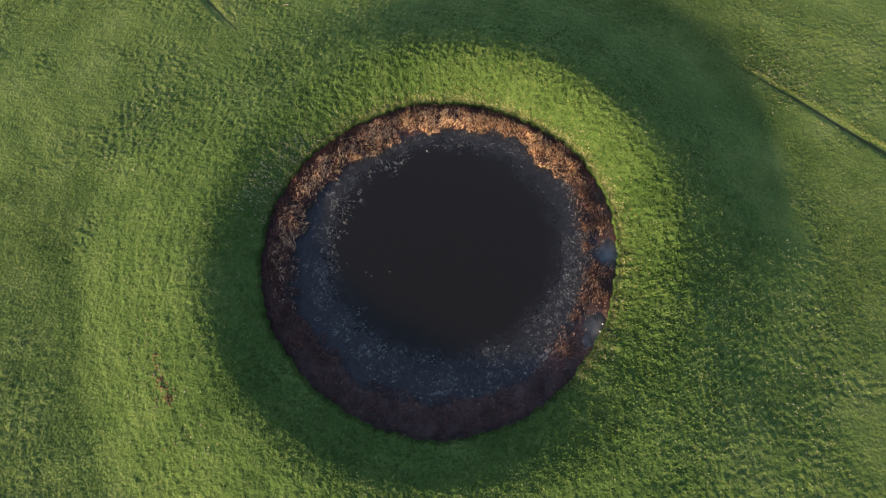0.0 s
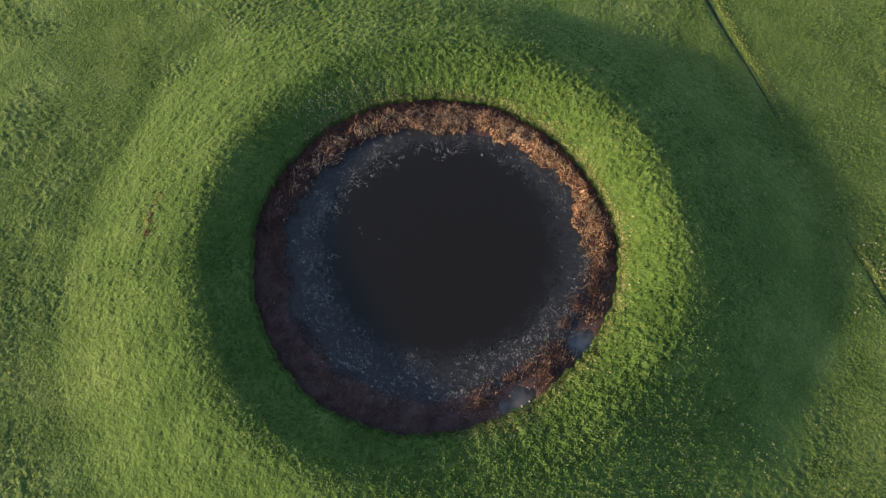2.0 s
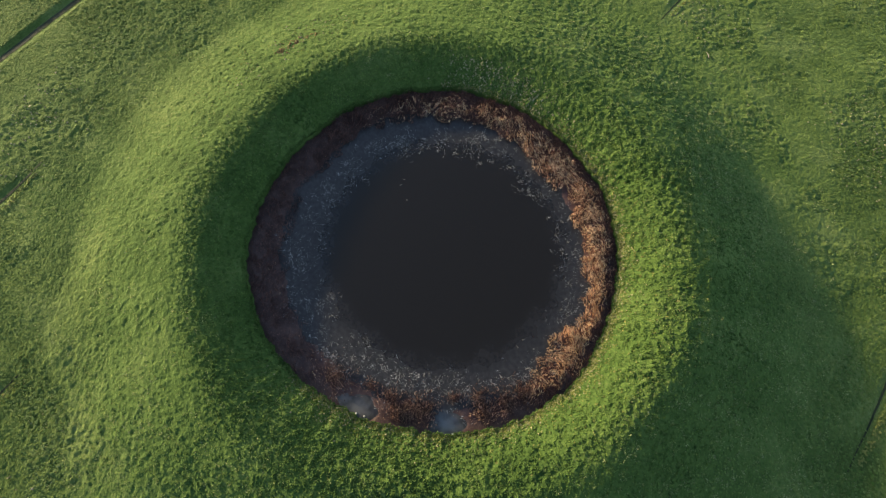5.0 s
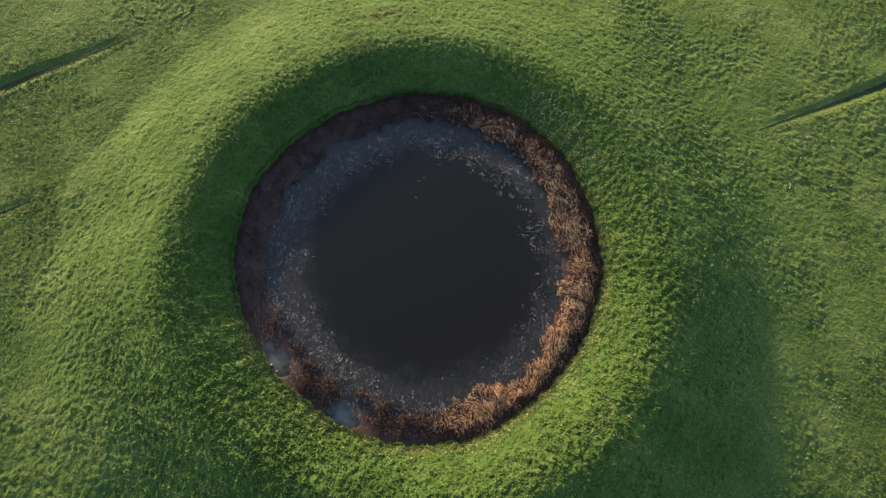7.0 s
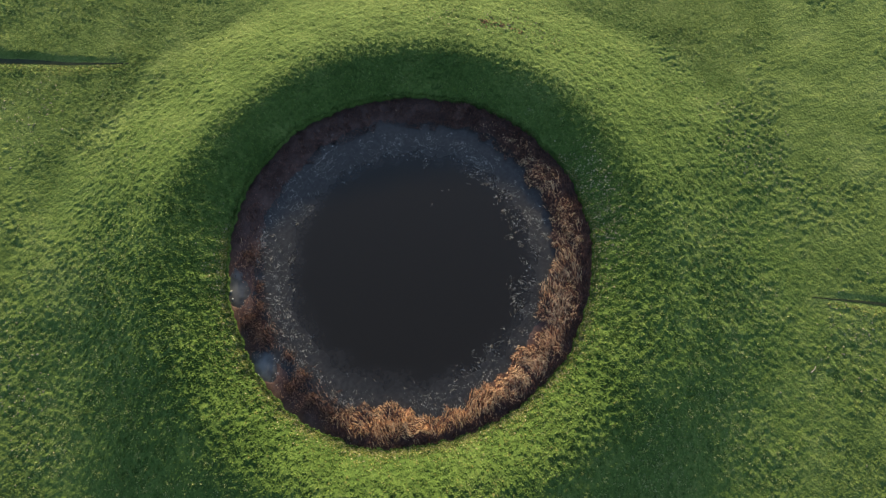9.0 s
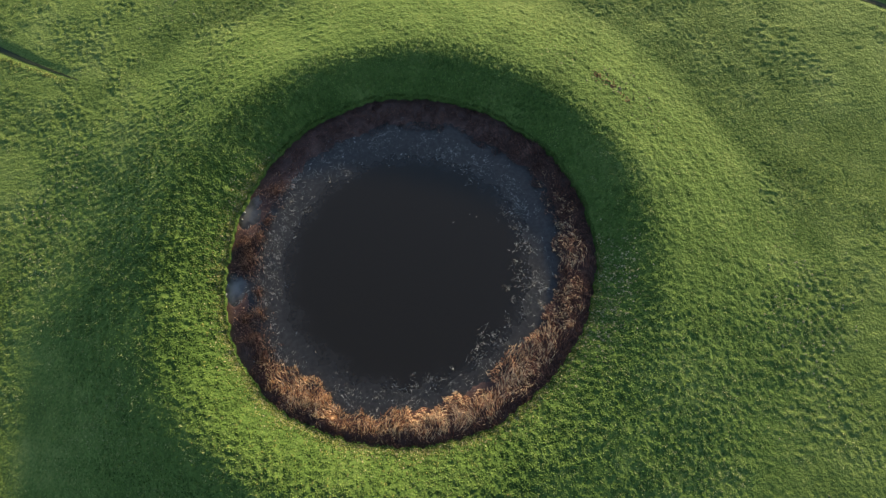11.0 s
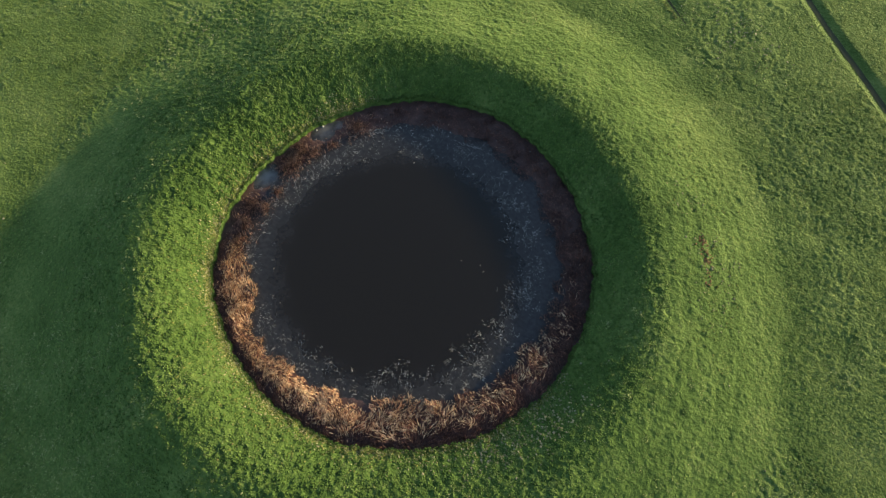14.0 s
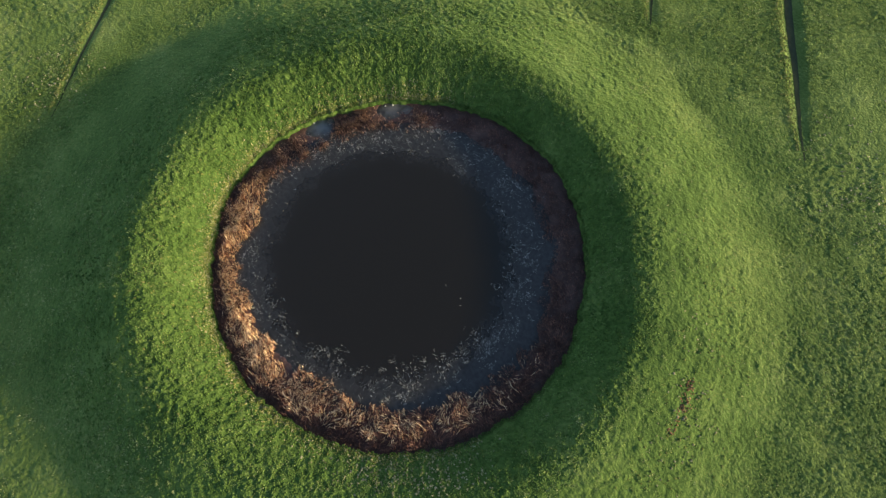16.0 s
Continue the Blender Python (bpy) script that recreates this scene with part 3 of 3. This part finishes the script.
def build_reeds(count=84000):
    a = rng.uniform(-math.pi, math.pi, count)
    rim, reach = rim_at(a) - np.interp(np.degrees(a), [-180, -60, 30, 110, 130, 165, 180], [0.06, 0.06, 0.04, 0.06, 0.15, 0.15, 0.06]), reed_reach(a)
    r = np.sqrt(rng.uniform(0, 1, count) * (rim ** 2 - 10.0 ** 2) + 10.0 ** 2)
    x, y = r * np.cos(a), r * np.sin(a)
    ragged = reach + 0.2 + 0.95 * (waves(x, y, 1.4, 24) - 0.5) + 0.7 * (waves(x, y, 0.4, 25) - 0.5)
    at = np.degrees(a)
    thin = np.interp(at, [-180, -155, -135, -70, -45, -40, 25, 32, 180], [0.7, 0.7, 0.7, 0.65, 0.5, 0, 0, 0.8, 0.65])
    thin = thin * (0.35 + 1.1 * waves(x, y, 0.45, 26))
    keep = (r < rim) & (r > ragged) & (rng.uniform(0, 1, count) < thin)
    tall = np.interp(at, [-180, -150, -130, -60, -40, 30, 45, 180], [0.9, 0.7, 0.5, 0.4, 0.4, 0.75, 0.85, 0.9])
    tall = tall * (0.75 + 0.25 * smooth(0.0, 1.0, rim - r)) * (0.5 + 0.5 * smooth(0.0, 1.4, r - ragged))
    x, y, tall, at, back = x[keep], y[keep], tall[keep], at[keep], (rim - r)[keep]
    # darker reeds: painted shade under the bank, a dark strip by the rim, patches
    darkened = rng.uniform(0, 1, len(at)) < np.interp(at, [-180, -165, -150, -60, 20, 40, 105, 125, 145, 180], [0.6, 0.85, 0.99, 0.99, 0.6, 0.06, 0.2, 0.3, 0.45, 0.6]) + 0.75 * (1 - smooth(0.15, 1.0, back + 0.7 * (waves(x, y, 0.7, 30) - 0.5))) + 0.3 * smooth(0.5, 0.75, waves(x, y, 0.5, 31))
    # part of the reeds facing the low sun take the colour with painted sunlight
    golden = ~darkened & (rng.uniform(0, 1, len(at)) < np.interp(at, [20, 30, 68, 88], [0, 0.8, 0.65, 0.1]) * (0.3 + 1.2 * waves(x, y, 1.6, 29)))
    fresh = ~darkened & ~golden
    tagged(new("sunlit_reeds", reed_mesh("sunlit_reeds", x[golden], y[golden], tall[golden], 1.0, SUNLIT_REED)), "gold reeds on the sunny side, sunshine painted into their colour", "reeds", kind="stuff")
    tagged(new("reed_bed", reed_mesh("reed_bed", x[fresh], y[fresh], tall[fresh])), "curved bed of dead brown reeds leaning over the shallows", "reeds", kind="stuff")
    tagged(new("dark_reeds", reed_mesh("dark_reeds", x[darkened], y[darkened], tall[darkened], 1.0, DARK_REED)), "dark reeds, the shade of the bank painted into their colour", "reeds", kind="stuff")


build_reeds()


def build_litter():
    """A low sodden mat of fallen leaves between the stems, its inner edge ragged."""
    a = np.arange(-180, 180.5, 0.5) * math.pi / 180
    steps = np.linspace(0, 1, 22)
    inner = reed_reach(a) + 0.45 + 1.0 * (waves(13 * np.cos(a), 13 * np.sin(a), 1.4, 24) - 0.5) + 0.35 * (waves(13 * np.cos(a), 13 * np.sin(a), 0.4, 27) - 0.5)
    r = inner[:, None] + (rim_at(a) + 0.02 - inner)[:, None] * steps[None, :]
    x, y = r * np.cos(a)[:, None], r * np.sin(a)[:, None]
    z = -0.02 + 0.09 * np.sin(np.minimum(steps * 1.6, 1) * math.pi / 2)[None, :] ** 0.5 * (0.3 + waves(x, y, 0.5, 28))
    z = z - 0.2 * (1 - smooth(0.35, 1.1, pool_edge(x, y)))
    at = np.degrees(a)[:, None]
    z = np.where(z > 0, z * np.interp(at, [-60, -40, 25, 40], [1, 0.3, 0.3, 1]), z)
    n, k = r.shape
    i = (np.arange(n - 1)[:, None] * k + np.arange(k - 1)[None, :]).ravel()
    me = mesh_from("reed_litter", np.stack([x.ravel(), y.ravel(), z.ravel()], 1), np.stack([i, i + 1, i + k + 1, i + k], 1), [LITTER])
    return tagged(new("reed_litter", me), "sodden dark brown mat of fallen reed leaves", "reed litter", kind="stuff")


build_litter()


def build_reed_clumps():
    """Separate stands of reed along the eastern rim, between the bare shallows: a mat of litter and the leaves on it."""
    stands = [(26, 13.4, 1.0, 0.9), (19, 13.3, 0.9, 0.9), (12, 13.2, 1.0, 1.0), (12, 12.2, 0.6, 0.5), (-8, 12.9, 1.3, 1.1), (-14, 13.2, 1.2, 1.0),
              (-18, 12.2, 0.7, 0.5), (-26, 12.0, 0.7, 0.4), (-37, 12.7, 1.1, 1.0), (4, 12.0, 0.6, 0.4)]
    for at, r0, across, deep in stands:
        n = int(900 * across * deep)
        t, q = rng.uniform(0, 2 * math.pi, n), np.abs(rng.normal(0, 0.75, n))
        side, out = across * q * np.cos(t), deep * q * np.sin(t)
        a = radians(at)
        x = (r0 + out) * math.cos(a) - side * math.sin(a)
        y = (r0 + out) * math.sin(a) + side * math.cos(a)
        keep = (np.hypot(x, y) < rim_at(np.arctan2(y, x)) - 0.25) & ~in_pool(x, y)
        bm = bmesh.new()
        rings = []
        for reach, up in ((0.12, 0.05), (0.4, 0.035), (0.75, -0.03)):
            ring = []
            for k in range(18):
                b = k * math.pi / 9
                wide = reach * (1 + 0.35 * math.sin(3 * b + at) + 0.2 * math.sin(5 * b + r0))
                p, o = across * wide * math.cos(b), deep * wide * math.sin(b)
                ring.append(bm.verts.new(((r0 + o) * math.cos(a) - p * math.sin(a), (r0 + o) * math.sin(a) + p * math.cos(a), up)))
            rings.append(ring)
        bm.faces.new(rings[0])
        for r1, r2 in zip(rings, rings[1:]):
            for k in range(18):
                bm.faces.new((r1[k], r2[k], r2[(k + 1) % 18], r1[(k + 1) % 18]))
        bmesh.ops.recalc_face_normals(bm, faces=bm.faces)
        me = bpy.data.meshes.new("reed_clump")
        bm.to_mesh(me)
        bm.free()
        me.materials.append(LITTER)
        ob = new("reed_clump", me)
        tagged(ob, "small stand of rust-brown dead reeds in shallow water", "reed clump", group="reed clumps along the rim")
        leaves = new("leaves", reed_mesh("leaves", x[keep], y[keep], np.full(int(keep.sum()), 0.4 if at < -22 else 0.5), 0.65, CLUMP))
        leaves.parent = ob
        tagged(leaves, kind="stuff")


build_reed_clumps()


def weed_reach(angle):
    at = np.degrees(angle)
    return np.interp(at, [-180, -147, -110, -70, -40, 0, 20, 45, 60, 80, 106, 130, 150, 180],
                     [8.0, 8.2, 8.6, 9.4, 9.7, 10.1, 10.8, 10.9, 10.2, 9.6, 9.0, 8.4, 8.2, 8.0])


def build_weed(clumps=6500, loose=16000):
    """Bleached weed that stands out of the shallows: ragged tufts, thickest in a ring, and single leaves between them."""
    a = rng.uniform(-math.pi, math.pi, clumps)
    r = np.sqrt(rng.uniform(7.4 ** 2, 13.9 ** 2, clumps))
    x, y = r * np.cos(a), r * np.sin(a)
    many = rng.integers(4, 15, clumps)
    spread = np.repeat(rng.uniform(0.05, 0.22, clumps), many)
    cx, cy = np.repeat(x, many), np.repeat(y, many)
    chance = np.repeat(rng.uniform(0, 1, clumps), many)
    n = len(cx)
    lx, ly = cx + rng.normal(0, 1, n) * spread, cy + rng.normal(0, 1, n) * spread
    a2 = rng.uniform(-math.pi, math.pi, loose)
    r2 = np.sqrt(rng.uniform(7.4 ** 2, 13.9 ** 2, loose))
    px, py = np.concatenate([lx, r2 * np.cos(a2)]), np.concatenate([ly, r2 * np.sin(a2)])
    cx, cy = np.concatenate([cx, r2 * np.cos(a2)]), np.concatenate([cy, r2 * np.sin(a2)])
    chance = np.concatenate([chance, rng.uniform(0.1, 1.1, loose)])
    r, a = np.hypot(cx, cy), np.arctan2(cy, cx)
    edge = weed_reach(a)
    thick = smooth(edge - 1.1, edge + 1.3, r) * (1 - 0.75 * smooth(edge + 1.8, edge + 3.2, r))
    patchy = 0.16 + 0.9 * waves(cx, cy, 1.1, 31) ** 2
    patchy = patchy * np.interp(np.degrees(a), [-180, -150, -100, -40, 0, 40, 140, 180], [0.75, 0.75, 0.85, 1.2, 1.2, 0.7, 0.6, 0.75])
    keep = (thick * patchy > chance) & ~in_pool(px, py)
    x, y = px[keep], py[keep]
    n = len(x)
    t = rng.uniform(0, 2 * math.pi, n)
    long = rng.uniform(0.06, 0.26, n)
    v, f = blades(x, y, np.full(n, 0.006), long * np.cos(t), long * np.sin(t), rng.uniform(0.005, 0.09, n), rng.uniform(0.014, 0.034, n), t + math.pi / 2)
    return tagged(new("water_weed", mesh_from("water_weed", v, f, [WEED])), "pale bleached weed standing in the shallows", "water weed", kind="stuff")


build_weed()


# ---- small things ----
def build_stones():
    """Pale stones at the edge of the bare shallows."""
    for at, r0, size in ((-26.4, 14.1, 0.09), (-23.8, 14.05, 0.07), (1.8, 14.4, 0.08), (-1.5, 14.3, 0.06)):
        bm = bmesh.new()
        bmesh.ops.create_icosphere(bm, subdivisions=2, radius=size)
        for v in bm.verts:
            v.co *= 1 + 0.35 * (noise.noise(v.co * (3.5 / size * 0.3) + Vector((at, r0, 0))))
            v.co.z *= 0.55
        me = bpy.data.meshes.new("stone")
        bm.to_mesh(me)
        bm.free()
        me.materials.append(STONE)
        ob = new("stone", me)
        x, y = r0 * math.cos(radians(at)), r0 * math.sin(radians(at))
        ob.location = (x, y, max(0.0, float(ground_height(np.array([x]), np.array([y]))[0])) + size * 0.2)
        tagged(ob, "small pale stone at the pond's grassy edge", "stone", group="stones at the rim")


build_stones()


def stick(x, y, z, turn, size, thick, label, group):
    """A tapered, slightly crooked bit of dead wood."""
    bm = bmesh.new()
    rings = []
    for k in range(6):
        u = k / 5
        w = thick * (1 - 0.6 * u)
        bend = 0.06 * math.sin(u * 4 + x)
        rings.append([bm.verts.new(((u - 0.5) * size, bend * size + w * math.cos(q), 0.4 * thick + w * math.sin(q))) for q in (0.3, 1.6, 2.8, 4.1, 5.3)])
    for r0, r1 in zip(rings, rings[1:]):
        for q in range(5):
            bm.faces.new((r0[q], r0[(q + 1) % 5], r1[(q + 1) % 5], r1[q]))
    bm.faces.new(rings[0][::-1])
    bm.faces.new(rings[-1])
    bmesh.ops.recalc_face_normals(bm, faces=bm.faces)
    me = bpy.data.meshes.new("stick")
    bm.to_mesh(me)
    bm.free()
    me.materials.append(WOOD)
    ob = new("stick", me)
    ob.location, ob.rotation_euler = (x, y, z), (0, 0, radians(turn))
    return tagged(ob, label, "stick", group)


for at_x, at_y, turn, size in ((-3.85, -2.15, 20, 0.16), (-5.75, -2.3, 70, 0.16), (-5.3, -2.6, 120, 0.12), (8.6, 5.6, 40, 0.22), (8.1, 6.1, 100, 0.16), (6.0, 8.0, 60, 0.15)):
    stick(at_x, at_y, 0, turn, size, 0.03, "short pale stick floating on dark pond water", "floating sticks")
lawn = float(ground_height(np.array([-16.75]), np.array([25.55]))[0])
stick(-16.75, 25.55, lawn + 0.03, 190, 0.6, 0.05, "pale broken stick lying in rough pasture grass", "")
